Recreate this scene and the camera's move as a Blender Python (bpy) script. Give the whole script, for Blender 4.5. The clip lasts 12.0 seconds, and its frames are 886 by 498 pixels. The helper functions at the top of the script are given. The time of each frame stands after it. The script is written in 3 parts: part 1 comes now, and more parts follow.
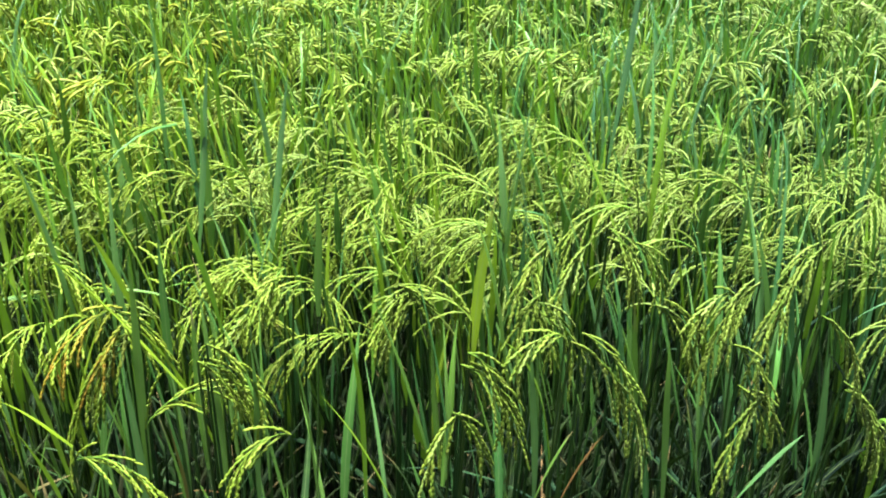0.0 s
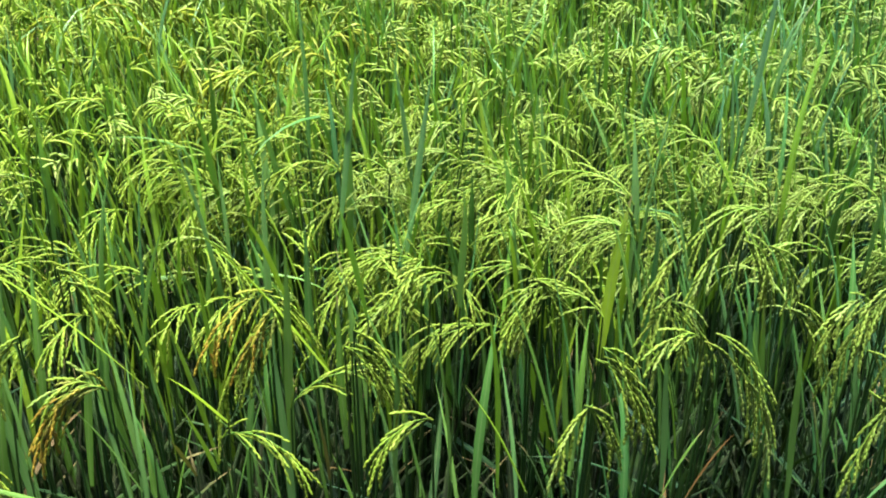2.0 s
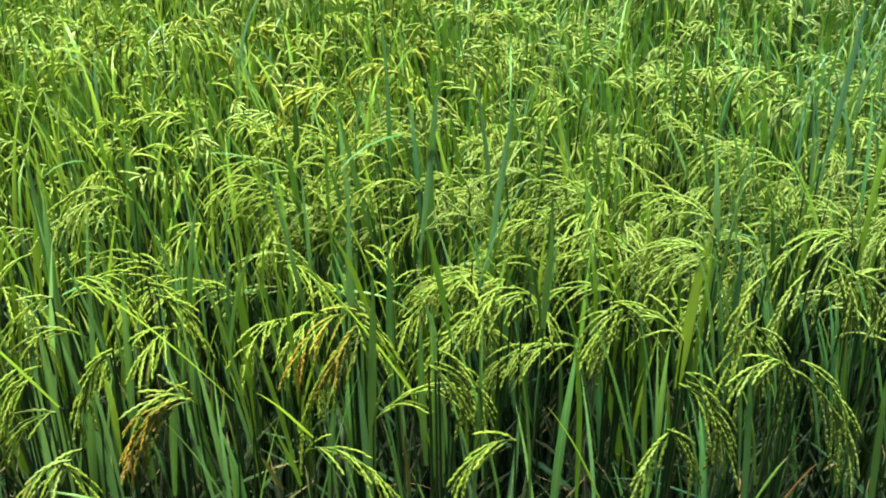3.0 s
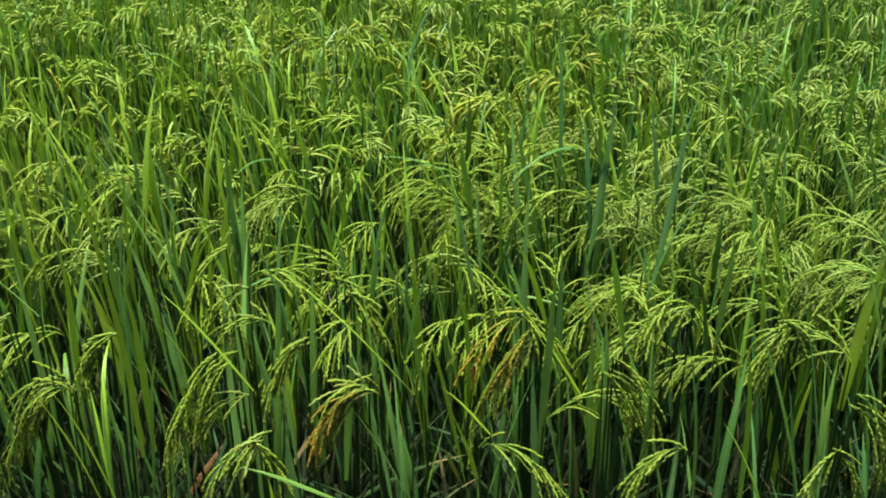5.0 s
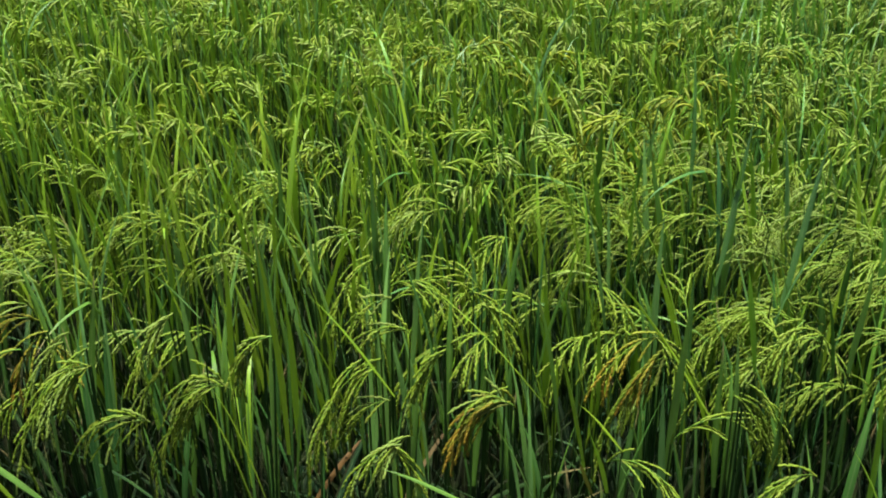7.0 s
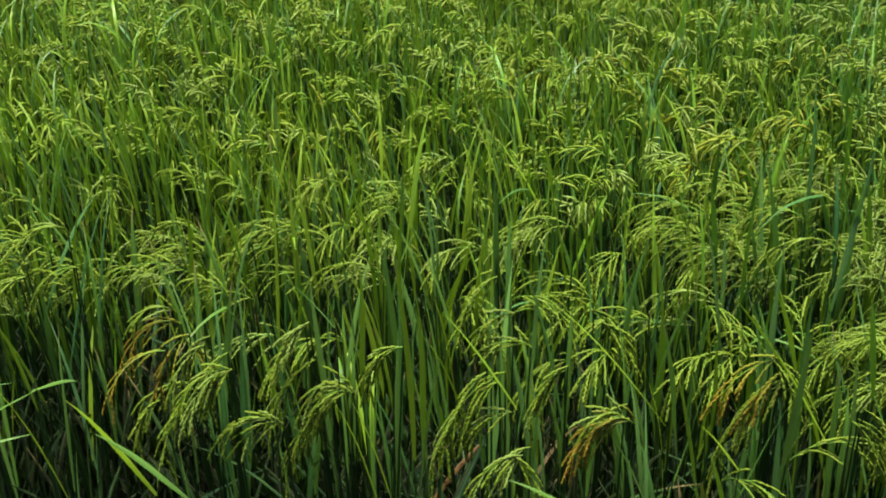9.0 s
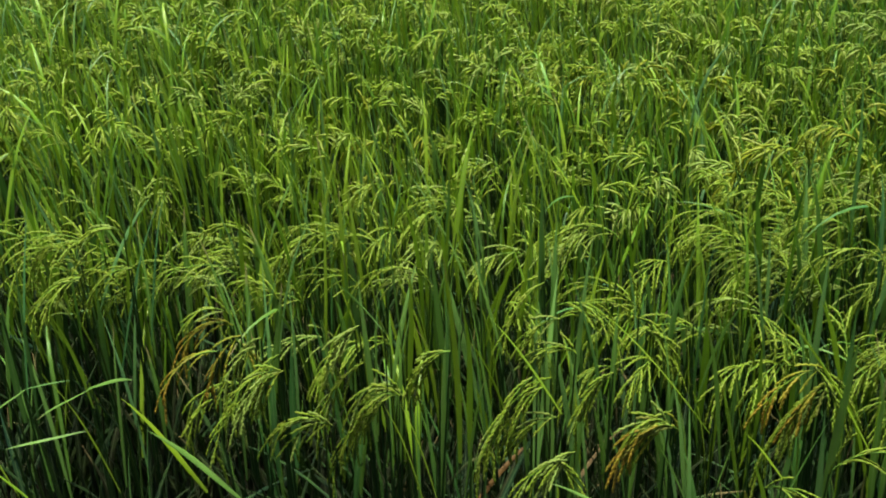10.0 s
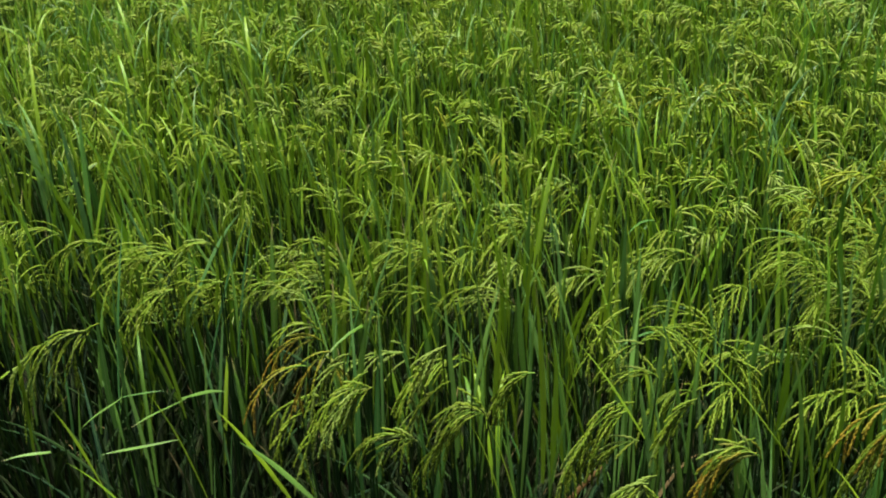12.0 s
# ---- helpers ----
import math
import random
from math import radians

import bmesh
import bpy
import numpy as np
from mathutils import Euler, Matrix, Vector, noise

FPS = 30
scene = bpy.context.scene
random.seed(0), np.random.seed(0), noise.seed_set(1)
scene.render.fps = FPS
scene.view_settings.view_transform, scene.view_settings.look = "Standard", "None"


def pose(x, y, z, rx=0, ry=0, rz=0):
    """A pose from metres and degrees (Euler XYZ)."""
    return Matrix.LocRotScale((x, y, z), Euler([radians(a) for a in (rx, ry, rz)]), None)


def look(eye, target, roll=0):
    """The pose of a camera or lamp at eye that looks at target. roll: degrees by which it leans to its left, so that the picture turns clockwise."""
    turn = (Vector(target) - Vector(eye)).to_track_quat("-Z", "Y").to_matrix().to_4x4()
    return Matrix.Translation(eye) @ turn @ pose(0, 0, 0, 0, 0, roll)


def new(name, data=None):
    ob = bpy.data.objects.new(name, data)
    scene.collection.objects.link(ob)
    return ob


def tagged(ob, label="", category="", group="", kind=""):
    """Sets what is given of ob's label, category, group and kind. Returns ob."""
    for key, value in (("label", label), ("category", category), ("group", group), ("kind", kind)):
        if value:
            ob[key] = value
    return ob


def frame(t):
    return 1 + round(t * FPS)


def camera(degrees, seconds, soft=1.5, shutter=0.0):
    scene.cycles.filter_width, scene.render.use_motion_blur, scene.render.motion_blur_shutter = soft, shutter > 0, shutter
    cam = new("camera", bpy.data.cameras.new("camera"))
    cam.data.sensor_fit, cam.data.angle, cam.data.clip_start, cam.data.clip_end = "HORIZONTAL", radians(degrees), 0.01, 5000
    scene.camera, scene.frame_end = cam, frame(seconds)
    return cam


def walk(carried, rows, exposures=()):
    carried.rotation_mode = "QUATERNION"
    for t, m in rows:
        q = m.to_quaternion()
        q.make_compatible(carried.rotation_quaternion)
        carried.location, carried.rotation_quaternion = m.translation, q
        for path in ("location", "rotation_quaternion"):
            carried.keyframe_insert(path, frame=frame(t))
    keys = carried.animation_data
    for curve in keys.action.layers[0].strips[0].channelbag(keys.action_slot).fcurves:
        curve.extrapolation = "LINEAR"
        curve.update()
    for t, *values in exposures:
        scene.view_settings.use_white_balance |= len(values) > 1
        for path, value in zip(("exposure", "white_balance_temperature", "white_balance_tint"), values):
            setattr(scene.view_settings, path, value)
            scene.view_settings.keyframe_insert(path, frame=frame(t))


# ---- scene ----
cam = camera(42, 12.0, soft=2.0)

# seconds, eye x y z, tilt, heading, lean
PATH = [
    (0, 0.2259, 0.0951, 1.6034, 63.493, -17.046, 1.280),
    (0.5, 0.2089, 0.0886, 1.6134, 63.279, -15.737, 1.144),
    (1, 0.1940, 0.0766, 1.6240, 63.286, -14.066, 1.062),
    (1.5, 0.1770, 0.0723, 1.6304, 62.879, -12.893, 1.117),
    (2, 0.1613, 0.0702, 1.6358, 62.709, -11.738, 0.741),
    (2.5, 0.1488, 0.0728, 1.6453, 62.717, -10.566, 0.378),
    (3, 0.1225, 0.0705, 1.6553, 63.152, -8.670, 0.354),
    (5, 0.0299, 0.0218, 1.6934, 63.181, -2.280, 0.299),
    (5.5, 0.0137, 0.0086, 1.7074, 63.191, -1.132, 0.313),
    (6, 0.0, 0.0, 1.7199, 63.067, 0.0, 0.423),
    (6.5, -0.0152, -0.0102, 1.7263, 63.172, 1.131, 0.309),
    (7, -0.0375, -0.0274, 1.7462, 63.143, 2.833, 0.206),
    (7.5, -0.0579, -0.0449, 1.7659, 62.902, 4.470, 0.165),
    (9.5, -0.1086, -0.0893, 1.8154, 62.958, 8.245, -0.345),
    (10, -0.1170, -0.1027, 1.8260, 62.978, 9.294, -0.428),
    (10.5, -0.1299, -0.1121, 1.8393, 63.033, 10.140, -0.604),
    (11, -0.1389, -0.1201, 1.8459, 63.324, 10.722, -0.734),
    (11.5, -0.1515, -0.1299, 1.8529, 63.243, 11.476, -0.740),
    (12, -0.1709, -0.1340, 1.8657, 63.279, 12.087, -0.318),
]
EXPOSURES = [(0, 2.88, 6050, 12), (3, 2.55, 6050, 12), (5, 2.05, 6200, 10), (7, 1.86, 6250, 9), (12, 1.60, 6550, 7)]
walk(cam, [(t, pose(x, y, z, tilt, 0, head) @ pose(0, 0, 0, 0, 0, lean)) for t, x, y, z, tilt, head, lean in PATH], EXPOSURES)

# ---------------------------------------------------------------- light: bright overcast sky
SUN_ELEVATION, SUN_HEADING = radians(84), radians(-40)
world = bpy.data.worlds.new("overcast_sky")
scene.world = world
world.use_nodes = True
wn = world.node_tree.nodes
wl = world.node_tree.links
sky = wn.new("ShaderNodeTexSky")
sky.sky_type = "NISHITA"
sky.sun_disc = False
sky.sun_elevation = SUN_ELEVATION
sky.sun_rotation = SUN_HEADING
sky.dust_density = 0.1
sky.air_density = 0.22
wl.new(sky.outputs["Color"], wn["Background"].inputs["Color"])
wn["Background"].inputs["Strength"].default_value = 0.05

sun = new("sun", bpy.data.lights.new("sun", "SUN"))
sun.data.energy = 5.0
sun.data.angle = radians(38)
sun.data.color = (1.0, 0.96, 0.88)
toward = Vector((math.sin(SUN_HEADING) * math.cos(SUN_ELEVATION), math.cos(SUN_HEADING) * math.cos(SUN_ELEVATION), math.sin(SUN_ELEVATION)))
sun.matrix_world = look(toward * 20, (0, 0, 0))


# ---------------------------------------------------------------- materials
def material(name):
    m = bpy.data.materials.new(name)
    m.use_nodes = True
    return m, m.node_tree.nodes, m.node_tree.links


def maths(nodes, links, op, a, b=None, clamp=False):
    n = nodes.new("ShaderNodeMath")
    n.operation = op
    n.use_clamp = clamp
    for i, v in enumerate((a, b)):
        if v is None:
            continue
        if isinstance(v, (int, float)):
            n.inputs[i].default_value = v
        else:
            links.new(v, n.inputs[i])
    return n.outputs[0]


def ramp(nodes, links, fac, stops):
    n = nodes.new("ShaderNodeValToRGB")
    while len(n.color_ramp.elements) < len(stops):
        n.color_ramp.elements.new(0.5)
    for e, (p, c) in zip(n.color_ramp.elements, stops):
        e.position = p
        e.color = (*c, 1)
    links.new(fac, n.inputs[0])
    return n.outputs[0]


def mix(nodes, links, fac, a, b, mode="MIX"):
    n = nodes.new("ShaderNodeMix")
    n.data_type = "RGBA"
    n.blend_type = mode
    for sock, v in ((n.inputs[0], fac), (n.inputs[6], a), (n.inputs[7], b)):
        if isinstance(v, (int, float)):
            sock.default_value = v
        elif isinstance(v, tuple):
            sock.default_value = (*v, 1)
        else:
            links.new(v, sock)
    return n.outputs[2]


def noise_at(nodes, links, scale, detail=2.0, vector=None):
    n = nodes.new("ShaderNodeTexNoise")
    n.inputs["Scale"].default_value = scale
    n.inputs["Detail"].default_value = detail
    if vector is not None:
        links.new(vector, n.inputs["Vector"])
    return n.outputs[0]


def chance(nodes, links):
    """A random value for every leaf or grain, whether it is an object of its own or an island of a mesh."""
    a = nodes.new("ShaderNodeObjectInfo").outputs["Random"]
    b = nodes.new("ShaderNodeNewGeometry").outputs["Random Per Island"]
    return maths(nodes, links, "FRACT", maths(nodes, links, "ADD", maths(nodes, links, "MULTIPLY", a, 7.31), b))


def attribute(nodes, name):
    n = nodes.new("ShaderNodeAttribute")
    n.attribute_name = name
    return n.outputs["Fac"]


def thin_green(nodes, links, colour, rough, through_share, bump=None, gloss=0.5):
    """A thin plant surface: it scatters light back and lets some through."""
    p = nodes["Principled BSDF"]
    links.new(colour, p.inputs["Base Color"])
    if isinstance(rough, float):
        p.inputs["Roughness"].default_value = rough
    else:
        links.new(rough, p.inputs["Roughness"])
    p.inputs["Specular IOR Level"].default_value = gloss
    tr = nodes.new("ShaderNodeBsdfTranslucent")
    links.new(mix(nodes, links, 0.4, colour, (0.10, 0.24, 0.010)), tr.inputs["Color"])
    ms = nodes.new("ShaderNodeMixShader")
    ms.inputs[0].default_value = through_share
    links.new(p.outputs[0], ms.inputs[1])
    links.new(tr.outputs[0], ms.inputs[2])
    links.new(ms.outputs[0], nodes["Material Output"].inputs["Surface"])
    if bump is not None:
        b = nodes.new("ShaderNodeBump")
        b.inputs["Strength"].default_value = 0.35
        b.inputs["Distance"].default_value = 0.0006
        links.new(bump, b.inputs["Height"])
        links.new(b.outputs[0], p.inputs["Normal"])


def leaf_material(name, stops, dead=0.0, share=0.22, gloss=0.55):
    m, nodes, links = material(name)
    rnd = chance(nodes, links)
    pos = nodes.new("ShaderNodeNewGeometry").outputs["Position"]
    patch = noise_at(nodes, links, 1.1, 1.0, pos)
    key = maths(nodes, links, "ADD", maths(nodes, links, "MULTIPLY", rnd, 0.75), maths(nodes, links, "MULTIPLY", maths(nodes, links, "SUBTRACT", patch, 0.38), 1.1), True)
    # the stand turns from yellow-green to blue-green along x
    spread = nodes.new("ShaderNodeMapRange")
    where = nodes.new("ShaderNodeSeparateXYZ")
    links.new(pos, where.inputs[0])
    links.new(where.outputs[0], spread.inputs["Value"])
    for socket, value in (("From Min", -0.2), ("From Max", 1.3), ("To Min", 0.24), ("To Max", -0.14)):
        spread.inputs[socket].default_value = value
    key = maths(nodes, links, "ADD", key, spread.outputs[0], True)
    colour = ramp(nodes, links, key, stops)
    along, across = attribute(nodes, "along"), attribute(nodes, "across")
    blotch = noise_at(nodes, links, 38.0, 3.0, pos)
    colour = mix(nodes, links, maths(nodes, links, "MULTIPLY", maths(nodes, links, "SUBTRACT", blotch, 0.45, True), 0.8), colour, (0.07, 0.15, 0.022))
    rib = maths(nodes, links, "LESS_THAN", maths(nodes, links, "ABSOLUTE", across), 0.1)
    colour = mix(nodes, links, maths(nodes, links, "MULTIPLY", rib, 0.35), colour, (0.15, 0.21, 0.08))
    # dry straw tips on some blades
    dry = maths(nodes, links, "MULTIPLY", maths(nodes, links, "GREATER_THAN", rnd, 0.86 - dead),
                maths(nodes, links, "MULTIPLY", maths(nodes, links, "SUBTRACT", maths(nodes, links, "ADD", along, maths(nodes, links, "MULTIPLY", blotch, 0.2)), 0.92), 6.0), True)
    colour = mix(nodes, links, dry, colour, (0.22, 0.17, 0.07))
    veins = maths(nodes, links, "SINE", maths(nodes, links, "MULTIPLY", across, 24.0))
    rough = maths(nodes, links, "ADD", maths(nodes, links, "MULTIPLY", blotch, 0.25), 0.30)
    thin_green(nodes, links, colour, rough, share, veins, gloss)
    return m


LEAF = leaf_material("rice_leaf", [(0.0, (0.066, 0.215, 0.070)), (0.2, (0.080, 0.230, 0.030)), (0.5, (0.128, 0.272, 0.010)), (0.9, (0.192, 0.310, 0.009))])
# bluish lower leaves, coloured darker to stand for shade under the canopy
SHADED_LOW_LEAF = leaf_material("shaded_lower_leaf", [(0.0, (0.010, 0.031, 0.020)), (0.5, (0.014, 0.038, 0.018)), (1.0, (0.022, 0.048, 0.014))], share=0.04, gloss=0.05)
# near-black green: the gloom inside each hill is put into this colour
SHADED_SHEATH = leaf_material("shaded_sheath", [(0.0, (0.006, 0.012, 0.008)), (0.6, (0.010, 0.019, 0.010)), (1.0, (0.020, 0.022, 0.011))], share=0.03, gloss=0.02)


def dry_material():
    m, nodes, links = material("dry_leaf")
    rnd = chance(nodes, links)
    pos = nodes.new("ShaderNodeNewGeometry").outputs["Position"]
    c = ramp(nodes, links, rnd, [(0.0, (0.105, 0.050, 0.009)), (0.5, (0.115, 0.072, 0.016)), (1.0, (0.130, 0.098, 0.034))])
    c = mix(nodes, links, noise_at(nodes, links, 60.0, 3.0, pos), c, (0.080, 0.046, 0.015))
    thin_green(nodes, links, c, 0.7, 0.15, noise_at(nodes, links, 300.0, 2.0, pos), 0.2)
    return m


def grain_material(name, stops, ripe=0.0):
    """Rice husks; with ripe, the lower end of the panicle turns brown."""
    m, nodes, links = material(name)
    rnd = chance(nodes, links)
    pos = nodes.new("ShaderNodeNewGeometry").outputs["Position"]
    c = ramp(nodes, links, rnd, stops)
    where = nodes.new("ShaderNodeSeparateXYZ")
    links.new(pos, where.inputs[0])
    pale = maths(nodes, links, "MULTIPLY", maths(nodes, links, "ADD", where.outputs[0], -0.1), 0.45, True)
    c = mix(nodes, links, pale, c, (0.130, 0.205, 0.050))
    # some branches are still pale and milky
    whole = nodes.new("ShaderNodeObjectInfo").outputs["Random"]
    c = mix(nodes, links, maths(nodes, links, "MULTIPLY", maths(nodes, links, "GREATER_THAN", whole, 0.84), 0.35), c, (0.25, 0.33, 0.11))
    fine = noise_at(nodes, links, 900.0, 2.0, pos)
    c = mix(nodes, links, maths(nodes, links, "MULTIPLY", fine, 0.35), c, (0.16, 0.22, 0.03))
    patch = noise_at(nodes, links, 9.0, 1.0, pos)
    spot = maths(nodes, links, "MULTIPLY", maths(nodes, links, "SUBTRACT", patch, 0.65, True), 4.0, True)
    c = mix(nodes, links, maths(nodes, links, "MULTIPLY", spot, 0.4), c, (0.20, 0.11, 0.016))
    if ripe:
        brown = maths(nodes, links, "MULTIPLY", maths(nodes, links, "ADD", attribute(nodes, "along"), -0.12), 2.4, True)
        brown = maths(nodes, links, "MULTIPLY", brown, maths(nodes, links, "ADD", maths(nodes, links, "MULTIPLY", rnd, 0.5), 0.45), True)
        c = mix(nodes, links, maths(nodes, links, "MULTIPLY", brown, ripe), c, (0.29, 0.175, 0.018))
    thin_green(nodes, links, c, 0.5, 0.36, fine, 0.2)
    return m


GRAIN = grain_material("green_grain", [(0.0, (0.118, 0.220, 0.012)), (0.4, (0.168, 0.258, 0.014)), (0.85, (0.210, 0.288, 0.020)), (1.0, (0.255, 0.315, 0.046))])
RIPE = grain_material("ripening_grain", [(0.0, (0.175, 0.225, 0.013)), (0.5, (0.240, 0.260, 0.015)), (1.0, (0.300, 0.280, 0.024))], 1.0)
YELLOW = grain_material("yellowing_grain", [(0.0, (0.150, 0.215, 0.009)), (0.5, (0.200, 0.245, 0.010)), (1.0, (0.250, 0.262, 0.015))])
DRY = dry_material()
# darker, bluer copy of the leaf green that paints shade along the front
SHADED_LEAF = leaf_material("shaded_green_leaf", [(0.0, (0.022, 0.090, 0.034)), (0.5, (0.034, 0.112, 0.022)), (1.0, (0.062, 0.140, 0.014))], share=0.12, gloss=0.3)
GLAUCOUS = leaf_material("glaucous_leaf", [(0.0, (0.062, 0.168, 0.060)), (0.5, (0.080, 0.194, 0.046)), (1.0, (0.104, 0.216, 0.030))], share=0.22, gloss=0.6)


def culm_material(name, stops, fleck):
    m, nodes, links = material(name)
    rnd = chance(nodes, links)
    pos = nodes.new("ShaderNodeNewGeometry").outputs["Position"]
    c = ramp(nodes, links, rnd, stops)
    c = mix(nodes, links, maths(nodes, links, "MULTIPLY", noise_at(nodes, links, 45.0, 3.0, pos), 0.5), c, fleck)
    thin_green(nodes, links, c, 0.45, 0.1, noise_at(nodes, links, 400.0, 2.0, pos), 0.06)
    return m


# stem greens darkened so that gaps between the leaves look shaded
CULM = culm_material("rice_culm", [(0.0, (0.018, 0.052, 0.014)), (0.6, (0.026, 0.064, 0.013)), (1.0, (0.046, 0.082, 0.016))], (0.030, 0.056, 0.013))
PEDICEL = culm_material("panicle_axis", [(0.0, (0.075, 0.165, 0.020)), (0.6, (0.105, 0.195, 0.018)), (1.0, (0.140, 0.215, 0.022))], (0.09, 0.16, 0.025))


def mud_material():
    m, nodes, links = material("paddy_mud")
    pos = nodes.new("ShaderNodeNewGeometry").outputs["Position"]
    big, small = noise_at(nodes, links, 2.5, 4.0, pos), noise_at(nodes, links, 40.0, 5.0, pos)
    c = ramp(nodes, links, big, [(0.3, (0.010, 0.008, 0.005)), (0.7, (0.022, 0.018, 0.011))])
    c = mix(nodes, links, maths(nodes, links, "MULTIPLY", small, 0.5), c, (0.016, 0.015, 0.007))
    p = nodes["Principled BSDF"]
    p.inputs["Specular IOR Level"].default_value = 0.05
    links.new(c, p.inputs["Base Color"])
    links.new(maths(nodes, links, "ADD", maths(nodes, links, "MULTIPLY", small, 0.5), 0.45), p.inputs["Roughness"])
    b = nodes.new("ShaderNodeBump")
    b.inputs["Strength"].default_value = 0.6
    b.inputs["Distance"].default_value = 0.02
    links.new(small, b.inputs["Height"])
    links.new(b.outputs[0], p.inputs["Normal"])
    return m


MUD = mud_material()


# ---------------------------------------------------------------- mesh tools
class Build:
    """Collects vertices and faces, with how far along and across a blade each vertex lies."""

    def __init__(self):
        self.v, self.f, self.along, self.across, self.slot = [], [], [], [], []

    def add(self, verts, faces, along=None, across=None, slot=0):
        n = len(self.v)
        self.v.extend(verts)
        self.f.extend([tuple(i + n for i in f) for f in faces])
        self.along.extend(along if along is not None else [0.0] * len(verts))
        self.across.extend(across if across is not None else [0.5] * len(verts))
        self.slot.extend([slot] * len(faces))

    def mesh(self, name, *materials, smooth=True):
        me = bpy.data.meshes.new(name)
        me.from_pydata([tuple(p) for p in self.v], [], self.f)
        for key, values in (("along", self.along), ("across", self.across)):
            me.attributes.new(key, "FLOAT", "POINT").data.foreach_set("value", np.array(values, dtype=np.float32))
        for m in materials:
            me.materials.append(m)
        me.polygons.foreach_set("material_index", self.slot)
        me.polygons.foreach_set("use_smooth", [smooth] * len(self.f))
        me.update()
        return me


def blade(b, rng, length, width, lean, droop, m=None, segments=8, kink=None, slot=0):
    """One rice leaf: a long V-folded strip that rises along z and bends towards x."""
    p, a = Vector((0, 0, 0)), lean
    twist0, twist1 = rng.uniform(-0.5, 0.5), rng.uniform(-1.1, 1.1)
    fold = rng.uniform(0.25, 0.6)
    verts, along, across, faces = [], [], [], []
    wave = rng.uniform(0, 6.28)
    for i in range(segments + 1):
        s = i / segments
        w = width * (0.55 + 0.45 * min(1, s / 0.3)) * (1 - max(0, (s - 0.45) / 0.55) ** 1.7) + 0.0002
        t = twist0 + (twist1 - twist0) * s
        side = Vector((-math.sin(t) * math.cos(a), math.cos(t), math.sin(t) * math.sin(a)))
        tang = Vector((math.sin(a), 0, math.cos(a)))
        normal = side.cross(tang)
        sway = Vector((0, 0.004 * math.sin(wave + s * 4.0) * s, 0))
        for k in (-1, 0, 1):
            verts.append(p + sway + side * (k * w / 2) + normal * (abs(k) * w / 2 * fold))
            along.append(s)
            across.append(float(k))
        if i < segments:
            step = length / segments
            a = lean + droop * ((i + 1) / segments) ** 2.2
            if kink and s >= kink[0]:
                a += kink[1]
            p = p + Vector((math.sin(a), 0, math.cos(a))) * step
            n = i * 3
            faces += [(n, n + 1, n + 4, n + 3), (n + 1, n + 2, n + 5, n + 4)]
    if m is not None:
        verts = [m @ q for q in verts]
    b.add(verts, faces, along, across, slot)


def tube(b, points, r0, r1, sides=5, slot=0):
    verts, faces = [], []
    for i, p in enumerate(points):
        q = points[min(i + 1, len(points) - 1)] - points[max(i - 1, 0)]
        q = q.normalized()
        u = q.cross(Vector((0.31, 0.95, 0.05))).normalized()
        v = q.cross(u)
        r = r0 + (r1 - r0) * i / (len(points) - 1)
        for k in range(sides):
            t = 2 * math.pi * k / sides
            verts.append(p + (u * math.cos(t) + v * math.sin(t)) * r)
    for i in range(len(points) - 1):
        for k in range(sides):
            a, c = i * sides + k, i * sides + (k + 1) % sides
            faces.append((a, c, c + sides, a + sides))
    b.add(verts, faces, slot=slot)


def grain(b, p, d, length, radius, sides, slot=1, s=0.0):
    """One rice grain, a pointed husk along d."""
    u = d.cross(Vector((0.2, 0.3, 0.93))).normalized()
    v = d.cross(u)
    rings = ((0.3, 0.95), (0.68, 0.8)) if sides > 3 else ((0.45, 1.0),)
    verts, faces = [p], []
    for h, r in rings:
        for k in range(sides):
            t = 2 * math.pi * k / sides
            verts.append(p + d * (length * h) + (u * math.cos(t) + v * math.sin(t) * 0.7) * radius * r)
    verts.append(p + d * length)
    last = len(verts) - 1
    for k in range(sides):
        j = (k + 1) % sides
        faces.append((0, 1 + j, 1 + k))
        for n in range(len(rings) - 1):
            a = 1 + n * sides
            faces.append((a + k, a + j, a + sides + j, a + sides + k))
        a = 1 + (len(rings) - 1) * sides
        faces.append((a + k, a + j, last))
    b.add(verts, faces, [s] * len(verts), slot=slot)


def strand(b, rng, p, d, length, thick, slot=1):
    """A side branch whose grains sit too close to tell apart: a knobbly string."""
    n = max(4, int(length / 0.0095))
    sag = rng.uniform(0.08, 0.40)
    verts, faces = [], []
    for i in range(n + 1):
        u = d.cross(Vector((0.2, 0.35, 0.9))).normalized()
        v = d.cross(u)
        r = thick * (1.0 if i % 2 else 0.78) * (0.3 if i in (0, n) else 1.0)
        o = u * (thick * rng.uniform(-0.3, 0.3)) + v * (thick * rng.uniform(-0.3, 0.3))
        turn = rng.uniform(0, 2)
        for k in range(3):
            t = turn + 2 * math.pi * k / 3
            verts.append(p + o + (u * math.cos(t) + v * math.sin(t)) * r)
        d = (d + Vector((0, 0, -1)) * sag + Vector((rng.uniform(-0.1, 0.1), rng.uniform(-0.1, 0.1), 0))).normalized()
        p = p + d * (length / n)
    for i in range(n):
        for k in range(3):
            a, c = i * 3 + k, i * 3 + (k + 1) % 3
            faces.append((a, c, c + 3, a + 3))
    b.add(verts, faces, slot=slot)


